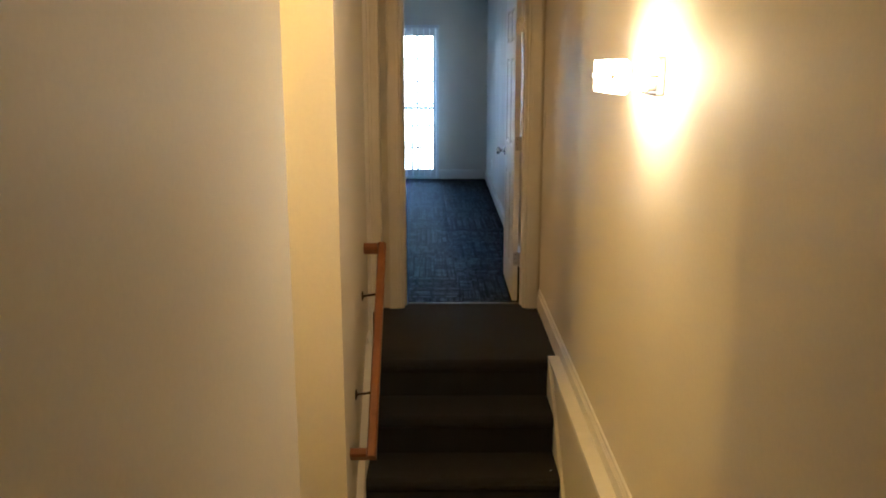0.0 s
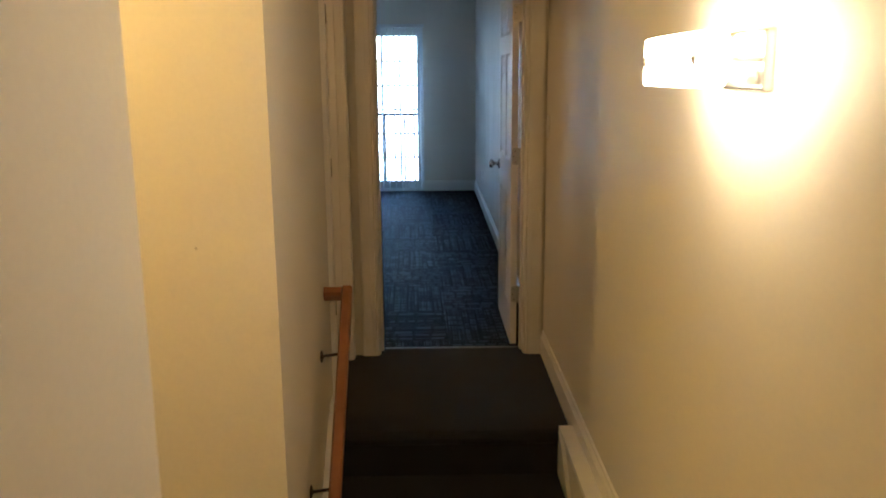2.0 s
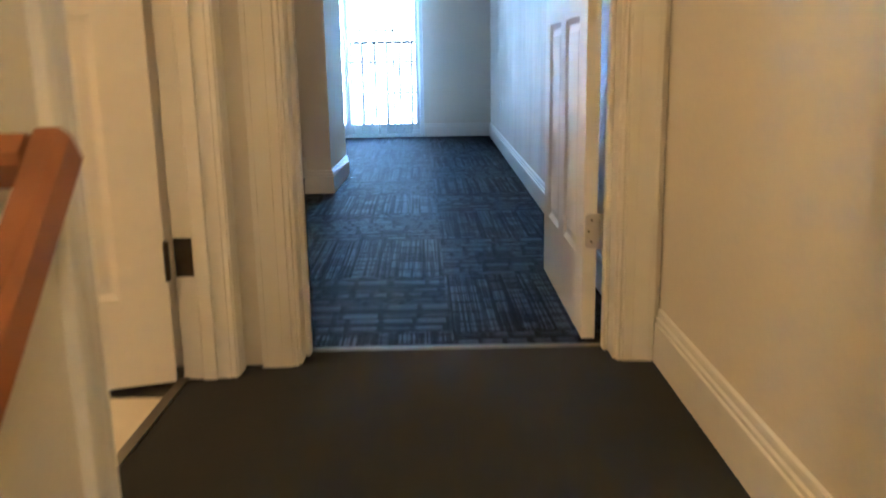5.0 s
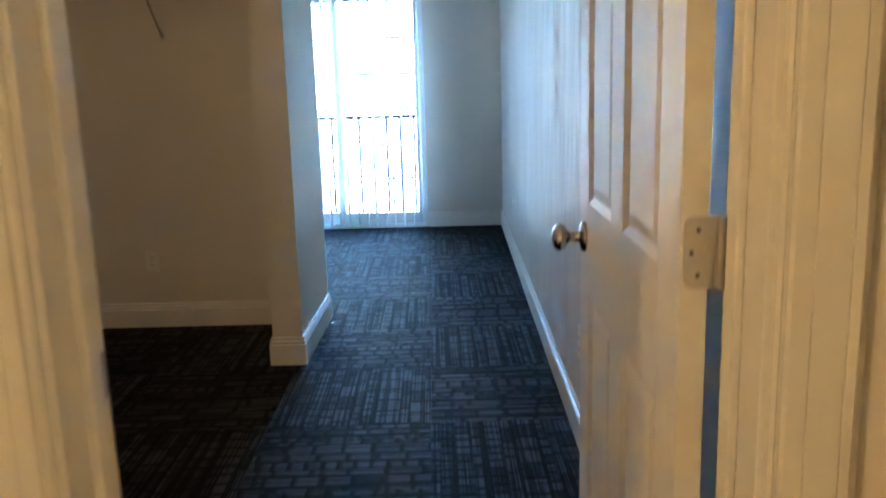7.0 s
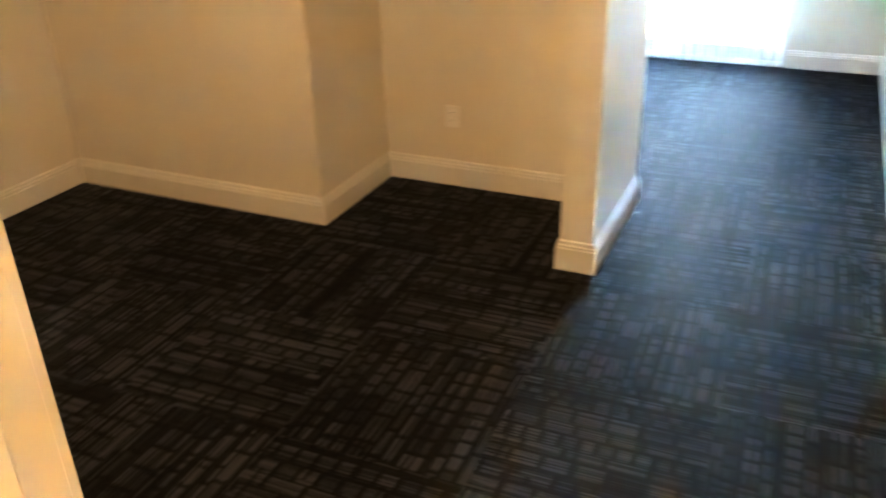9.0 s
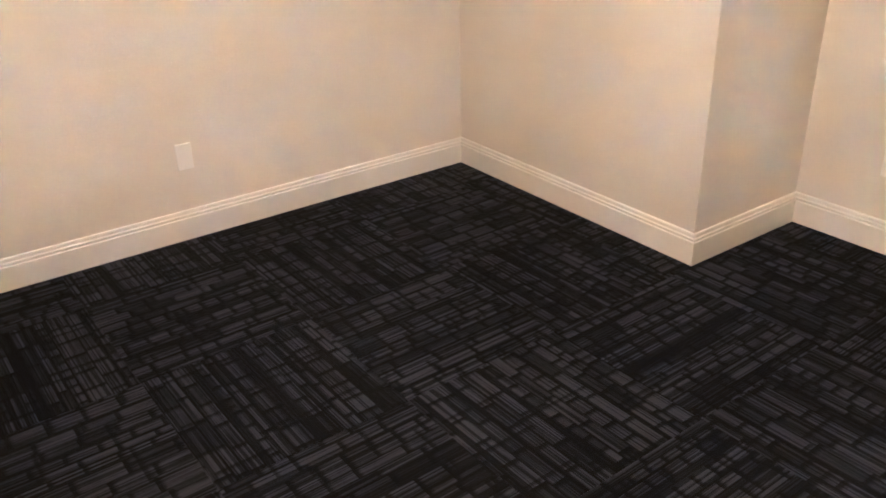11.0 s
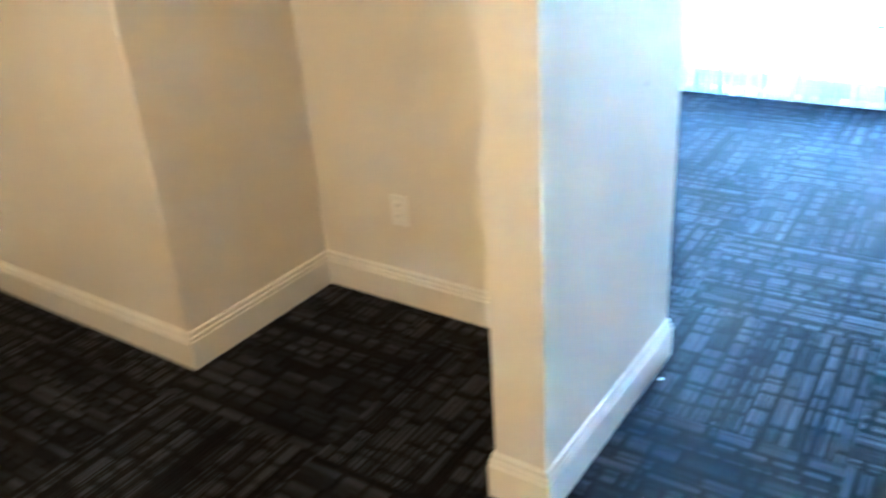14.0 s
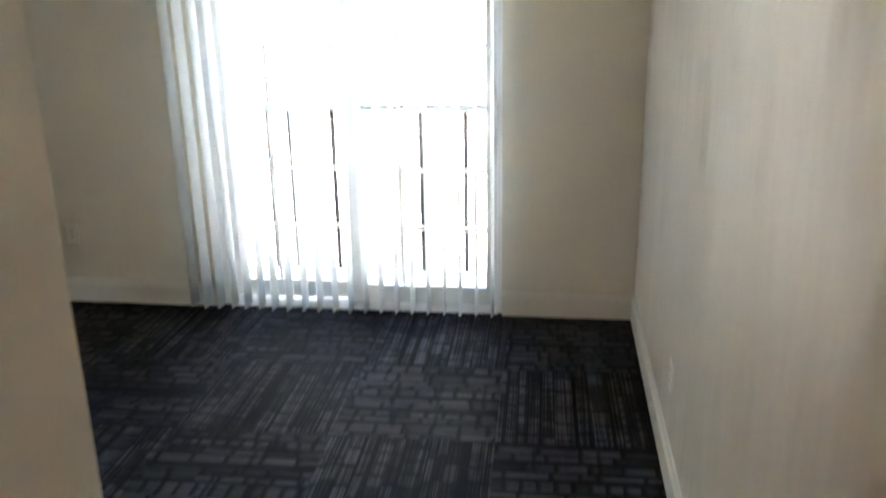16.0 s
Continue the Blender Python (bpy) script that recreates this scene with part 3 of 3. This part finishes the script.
for x0, x1, y in ((SX0 + 0.045, MEET + 0.03, Y0 + 0.055), (MEET - 0.03, SX1 - 0.022, Y0 + 0.012)):
    sash = part("sash", box(x0, x0 + 0.06, y, y + 0.035, 0.036, STOP - 0.046, 0.003), VINYL, slider)
    part("stile", box(x1 - 0.06, x1, y, y + 0.035, 0.036, STOP - 0.046, 0.003), VINYL, sash)
    part("bottom_rail", box(x0 + 0.06, x1 - 0.06, y, y + 0.035, 0.036, 0.135, 0.003), VINYL, sash)
    part("top_rail", box(x0 + 0.06, x1 - 0.06, y, y + 0.035, STOP - 0.106, STOP - 0.046, 0.003), VINYL, sash)
    pane = part("pane", box(x0 + 0.06, x1 - 0.06, y + 0.016, y + 0.020, 0.135, STOP - 0.106), GLASS, sash, "clear glass pane")
    pane.visible_shadow = False
    for k in range(1, 6):
        z = 0.135 + k * (STOP - 0.241) / 6
        part("grille_bar", box(x0 + 0.06, x1 - 0.06, y + 0.021, y + 0.027, z - 0.011, z + 0.011), VINYL, sash)
    for k in (1, 2):
        x = x0 + 0.06 + k * (x1 - x0 - 0.12) / 3
        part("grille_bar", box(x - 0.010, x + 0.010, y + 0.0275, y + 0.033, 0.135, STOP - 0.106), VINYL, sash)
hx = SX1 - 0.046
handle = part("handle", box(hx - 0.016, hx + 0.016, Y0 - 0.002, Y0 + 0.012, 0.91, 1.10, 0.004), VINYL, slider, "white pull handle")
part("grip", box(hx - 0.008, hx + 0.008, Y0 - 0.034, Y0 - 0.020, 0.93, 1.08, 0.004), VINYL, handle)
for z in (0.935, 1.075):
    part("grip_post", box(hx - 0.007, hx + 0.007, Y0 - 0.022, Y0, z - 0.008, z + 0.008), VINYL, handle)

tagged(part("balcony_floor", box(SX0 - 0.8, SX1 + 0.9, WY + 0.15, 7.2685, -0.22, -0.06, 0.004), CONCRETE), "pale concrete balcony floor", "balcony", kind="structure")
rail = thing("balcony_railing", "black iron balcony railing with slender balusters", "railing", at=(0, 7.28, -0.06))
RX0, RX1 = SX0 - 0.78, SX1 + 0.88
part("top_rail", box(RX0, RX1, -0.025, 0.025, 1.005, 1.040, 0.004), IRON, rail)
part("bottom_rail", box(RX0, RX1, -0.012, 0.012, -0.15, -0.125, 0.003), IRON, rail)
for k in range(-8, 16):
    x = -0.458 - k * 0.1356
    if k in (-7, 15):
        part("post", box(x - 0.025, x + 0.025, -0.012, 0.025, -0.15, 1.006, 0.003), IRON, rail)
    elif RX0 < x < RX1:
        part("baluster", box(x - 0.013, x + 0.013, -0.011, 0.011, -0.13, 1.006, 0.002), IRON, rail)
ground = bmesh.new()
bmesh.ops.create_grid(ground, x_segments=2, y_segments=2, size=3000)
tagged(part("ground", ground, GROUND), "pale open ground far below the balcony", "ground", kind="structure").location = (0, 0, -3.6)

# ---- vertical blind ----
blind = thing("vertical_blind", "white vertical blind with slats turned open over the sliding door", "blind", at=(0, 6.325, 0))
part("headrail", box(-1.90, -0.168, -0.022, 0.022, 2.085, 2.125, 0.003), VINYL, blind, "white metal headrail")
part("bracket", box(-0.38, -0.35, -0.024, 0.104, 2.126, 2.134), VINYL, blind)
part("bracket", box(-1.68, -1.65, -0.024, 0.104, 2.126, 2.134), VINYL, blind)


def slat_mesh():
    """A slat 89 mm wide, slightly bowed across."""
    bm = bmesh.new()
    cols = []
    for i in range(7):
        u = (i / 6 - 0.5) * 0.089
        bow = 0.006 * (1 - (u / 0.0445) ** 2)
        cols.append([bm.verts.new((bow + s, u, z)) for z in (0.0, 2.035) for s in (0, 0.0012)])
    for a, b in zip(cols, cols[1:]):
        for i, j in ((0, 1), (1, 3), (3, 2), (2, 0)):
            bm.faces.new((a[i], a[j], b[j], b[i]))
    bm.faces.new(cols[0]), bm.faces.new(cols[-1])
    return finish(bm, "slat", BLIND, True)


SLAT = slat_mesh()
rng = random.Random(4)
x = -0.222
while x > -1.86:
    ob = new("slat", SLAT)
    ob.parent = blind
    turn = -4 + rng.uniform(-3, 3)
    ob.matrix_basis = pose(x, rng.uniform(-0.004, 0.004), 0.04 + rng.uniform(-0.004, 0.004), rng.uniform(-0.15, 0.15), rng.uniform(-0.15, 0.15), turn)
    x -= 0.082 if x > -1.35 else 0.074

# ---- handrail ----
hr = thing("handrail", "orange-stained wooden handrail on bronze brackets", "handrail")
RXC = -0.446
RA, RB = Vector((RXC, -1.160, 0.652)), Vector((RXC, -2.010, -0.125))
way = (RA - RB).normalized()
up = Vector((0, -way.z, way.y))


def rail_bar(a, b, w=0.042, h=0.050):
    bm = bmesh.new()
    outline = [(-w / 2, -h / 2), (w / 2, -h / 2), (w / 2, h / 2 - 0.012), (w / 2 - 0.008, h / 2), (-w / 2 + 0.008, h / 2), (-w / 2, h / 2 - 0.012)]
    d = (b - a).normalized()
    side = Vector((1, 0, 0)) if abs(d.x) < 0.5 else Vector((0, way.y, way.z))
    nrm = side.cross(d) if abs(d.x) < 0.5 else up
    rings = [[bm.verts.new(p + side * u + nrm * v) for u, v in outline] for p in (a, b)]
    bm.faces.new(rings[0]), bm.faces.new(rings[1])
    for i in range(6):
        j = (i + 1) % 6
        bm.faces.new((rings[0][i], rings[0][j], rings[1][j], rings[1][i]))
    return bm


part("rail", rail_bar(RB, RA), WOOD, hr)
for end, inward in ((RA, -1), (RB, 1)):
    mid = end + way * (0.021 * inward)
    part("return", rail_bar(mid + Vector((-0.0215, 0, 0)), Vector((HX0 + 0.001, mid.y, mid.z))), WOOD, hr, "mitred wooden return to the wall")
for f in (0.20, 0.67):
    p = RA.lerp(RB, f)
    br = part("bracket", lathe([(0.024, 0), (0.024, 0.004), (0.012, 0.008), (0.006, 0.010)], 16, pose(HX0 + 0.0005, p.y, p.z - 0.075, 0, 90)), BRONZE, hr, "dark bronze wall bracket")
    bm = rod((HX0 + 0.006, p.y, p.z - 0.075), (p.x, p.y, p.z - 0.062), 0.006)
    rod((p.x, p.y, p.z - 0.064), (p.x, p.y, p.z - 0.026), 0.006, bm=bm)
    part("arm", bm, BRONZE, br)

# ---- wall sconce ----
sc = thing("wall_sconce", "lit wall sconce with a long opal glass shade", "wall lamp", at=(HX1, -2.855, 1.522))
part("backplate", box(-0.022, 0.0, -0.10, 0.10, -0.055, 0.055, 0.006), NICKEL, sc)
shade = bmesh.new()
cols = []
for i in range(33):
    y = -math.cos(math.pi * i / 32) * 0.255
    off = -0.160 + 0.020 * (abs(y) / 0.255) ** 2.5
    into = max(0.0, abs(y) - 0.223)
    half = 0.015 + math.sqrt(max(0.0, 0.032 ** 2 - into ** 2))
    cols.append([shade.verts.new((off + s, y, z)) for z in (-half, half) for s in (0, 0.005)])
for a, b in zip(cols, cols[1:]):
    for i, j in ((0, 1), (1, 3), (3, 2), (2, 0)):
        shade.faces.new((a[i], a[j], b[j], b[i]))
shade.faces.new(cols[0]), shade.faces.new(cols[-1])
sh = part("shade", shade, OPAL, sc, "glowing white opal glass shade", smooth=False)
for y in (-0.16, 0.16):
    part("arm", rod((-0.02, y * 0.55, 0), (-0.150, y, 0), 0.005), NICKEL, sc)
    part("finial", lathe([(0.010, 0), (0.010, 0.004), (0.005, 0.009)], 12, pose(-0.158, y, 0, 0, -90)), NICKEL, sh, "nickel finial")
for y in (-0.105, 0.135):
    part("socket", rod((-0.02, y * 0.6, -0.03), (-0.055, y * 0.8, -0.03), 0.014, 12), PLASTIC, sc)

# ---- ceiling lamp of the bedroom ----
cl = thing("ceiling_lamp", "unseen ceiling lamp, modelled as a lit bare bulb on a nickel plate", "ceiling lamp", at=(-1.40, 1.15, TOP))
part("rim", lathe([(0.08, 0), (0.08, -0.020), (0.07, -0.03), (0.001, -0.03)], 32), NICKEL, cl)
part("diffuser", lathe([(0.015, -0.031), (0.03, -0.06), (0.03, -0.08), (0.02, -0.10), (0.0005, -0.11)], 20), BULB, cl, smooth=True)
# the stairwell's fixture is an assumed copy, never in view
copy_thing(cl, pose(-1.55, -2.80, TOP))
# the bathroom's fixture is assumed too, copied to hold its added bulb
copy_thing(cl, pose(-1.75, -0.75, TOP - 0.002))

# ---- outlets and switch ----


def outlet(m, label="ivory duplex outlet on the wall", blank=False):
    """In its own axes the plate lies in xz and faces -y."""
    o = thing("cover_plate" if blank else "power_outlet", label, "cover plate" if blank else "outlet", "" if blank else "wall outlets")
    part("plate", box(-0.035, 0.035, -0.006, 0.0, -0.057, 0.057, 0.002), PLASTIC, o)
    if blank:
        for dz in (-0.042, 0.042):
            part("screw", rod((0, -0.0072, dz), (0, -0.005, dz), 0.003, 8), PLASTIC, o)
    else:
        for dz in (-0.020, 0.020):
            s = part("receptacle", box(-0.017, 0.017, -0.0085, -0.005, dz - 0.014, dz + 0.014, 0.003), PLASTIC, o)
            for dx in (-0.006, 0.006):
                part("slot", box(dx - 0.001, dx + 0.001, -0.0092, -0.008, dz - 0.003, dz + 0.006), SLOT, s)
        part("screw", rod((0, -0.0072, 0), (0, -0.005, 0), 0.003, 8), NICKEL, o)
    o.matrix_basis = m
    return o


outlet(pose(-1.593, 3.422, 0.37))
outlet(pose(WL, 1.267, 0.375, 0, 0, 90), "ivory blank cover plate on the wall", True)
outlet(pose(WX, 5.03, 0.362, 0, 0, -90))
outlet(pose(WX, 1.81, 0.370, 0, 0, -90))
outlet(pose(-2.53, WY, 0.39))
sw = thing("light_switch", "ivory light switch plate on the hall wall", "light switch", at=(HX1, -0.185, 1.235))
part("plate", box(-0.006, 0.0, -0.035, 0.035, -0.057, 0.057, 0.002), PLASTIC, sw)
part("toggle", box(-0.014, -0.005, -0.005, 0.005, -0.006, 0.012, 0.002), PLASTIC, sw)

# ---- closet wire shelf ----
ws = thing("wire_shelf", "white coated wire closet shelf with a brace", "shelf", at=(0, 0, 1.818))
SH0, SH1, SB, SF = -1.971, -0.804, 3.422, 3.10
for y, z in ((SB - 0.01, 0), (SF, 0), (SF, -0.06), ((SB + SF) / 2, -0.004)):
    part("long_wire", rod((SH0 + 0.002, y, z), (SH1 - 0.002, y, z), 0.0045, 6), WIRE, ws)
for k in range(45):
    x = SH0 + 0.02 + k * (SH1 - SH0 - 0.04) / 44
    bm = rod((x, SB - 0.004, 0.004), (x, SF, 0.004), 0.0015, 5)
    rod((x, SF - 0.001, 0.004), (x, SF - 0.001, -0.06), 0.0015, 5, bm)
    part("cross_wire", bm, WIRE, ws)
part("brace", rod((-1.425, SB - 0.004, -0.267), (-1.41, SF, -0.012), 0.006), WIRE, ws)
part("brace_foot", box(-1.437, -1.413, SB - 0.006, SB, -0.285, -0.250, 0.002), WIRE, ws)
for xe, d in ((SH0, 1), (SH1, -1)):
    part("end_bracket", box(min(xe, xe + d * 0.014), max(xe, xe + d * 0.014), SF - 0.014, SF + 0.030, -0.066, 0.014, 0.003), PLASTIC, ws, "white plastic end bracket")
for x in (-1.70, -1.15):
    part("clip", box(x - 0.010, x + 0.010, SB - 0.014, SB, -0.010, 0.012, 0.002), PLASTIC, ws)

# ---- crumbs on the carpet and marks on the walls ----
SMUDGE = material("grey_smudge", (0.56, 0.51, 0.44), 0.6, vary=0.2, grain=200, bump=0.0)


def scrap(x, y, z, size, turn):
    """A bent flake of white paper."""
    bm = bmesh.new()
    rows = [[bm.verts.new((u * size, v * size * 0.5, 0.001 + 0.25 * size * abs(u - 0.2) + lift)) for lift in (0, 0.0008)] for u in (-0.5, 0.1, 0.5) for v in (-0.5, 0.5)]
    for a, b in ((0, 2), (2, 4)):
        for lift in (0, 1):
            bm.faces.new((rows[a][lift], rows[a + 1][lift], rows[b + 1][lift], rows[b][lift]))
    ob = part("paper_scrap", bm, PLASTIC)
    ob.matrix_basis = pose(x, y, z, 0, 0, turn)
    return tagged(ob, "tiny white paper scrap on the dark carpet", "scrap", "paper scraps")


scrap(-0.625, 3.40, 0.0, 0.016, 20)
scrap(0.40, -1.60, -0.40, 0.012, 10)


def smudge(name, at, radius, axis):
    turn = {"x": (0, 90, 0), "y": (90, 0, 0)}[axis]
    bm = bmesh.new()
    for z in (-0.0006, 0.0006):
        ring = [bm.verts.new((radius * rng.uniform(0.6, 1.1) * math.cos(a * math.pi / 6), 1.3 * radius * rng.uniform(0.6, 1.1) * math.sin(a * math.pi / 6), z)) for a in range(12)]
        bm.faces.new(ring)
    bmesh.ops.transform(bm, matrix=pose(*at, *turn), verts=bm.verts)
    return part("smudge", bm, SMUDGE, bpy.data.objects[name], "small grey smudge")


smudge("wall_wing", (-0.664, 3.28, 0.94), 0.008, "x")
smudge("wall_east", (WX, 3.29, 0.855), 0.006, "x")
smudge("wall_stairwell_north", (-0.76, OPEN1, 1.03), 0.005, "y")

# ---- carpet tiles of the bedroom and floor tiles of the bathroom ----


def tile_mesh(name, size, thick, mat, edge=0.003):
    bm = bmesh.new()
    h = size / 2 - 0.0004
    rings = [[bm.verts.new((sx * r, sy * r, z)) for sx, sy in ((-1, -1), (1, -1), (1, 1), (-1, 1))] for r, z in ((h, -thick), (h, -edge * 0.6), (h - edge, 0.0))]
    for a, b in zip(rings, rings[1:]):
        for i in range(4):
            j = (i + 1) % 4
            bm.faces.new((a[i], a[j], b[j], b[i]))
    bm.faces.new(rings[-1]), bm.faces.new(rings[0])
    return finish(bm, name, mat)


TILE = 0.628
LAID = pose(-0.022, 0.757, 0, 0, 0, 1.25)          # the carpet is laid slightly askew to the walls
CARPET = tile_mesh("carpet_tile", TILE, 0.007, PATTERN, 0.001)
for i in range(-6, 2):
    for j in range(-2, 10):
        spot = LAID @ pose((i + 0.5) * TILE, (j + 0.5) * TILE, 0, 0, 0, 90 if (i + j) % 2 else 0)
        cx, cy = spot.translation.x, spot.translation.y
        if not (WL - 0.3 < cx < WX + 0.3 and 0.0 < cy + TILE / 2 and cy - TILE / 2 < WY):
            continue
        ob = new("carpet_tile", CARPET)
        bm = bmesh.new()
        bm.from_mesh(CARPET)
        bmesh.ops.transform(bm, matrix=spot, verts=bm.verts)
        cut = False
        for v in bm.verts:
            x, y = min(max(v.co.x, WL - 0.05), WX + 0.05), min(max(v.co.y, 0.005), WY + 0.02)
            cut = cut or abs(x - v.co.x) + abs(y - v.co.y) > 1e-4
            v.co.x, v.co.y = x, y
        if cut:
            # cut to the room's edge
            bmesh.ops.transform(bm, matrix=spot.inverted(), verts=bm.verts)
            ob.data = finish(bm, "carpet_tile", PATTERN)
        else:
            bm.free()
        ob.parent = floor
        ob.matrix_basis = spot

BT = 0.305
meshes = [tile_mesh("floor_tile", BT, 0.006, q, 0.002) for q in (BLACK_TILE, CREAM_TILE)]
for i in range(4):
    for j in range(5):
        ob = new("floor_tile", meshes[(i + j) % 2])
        ob.parent = bath_floor
        ob.matrix_basis = pose(HX0 - 0.126 - (i + 0.5) * BT, -0.30 + BT / 2 - j * BT, 0.0)
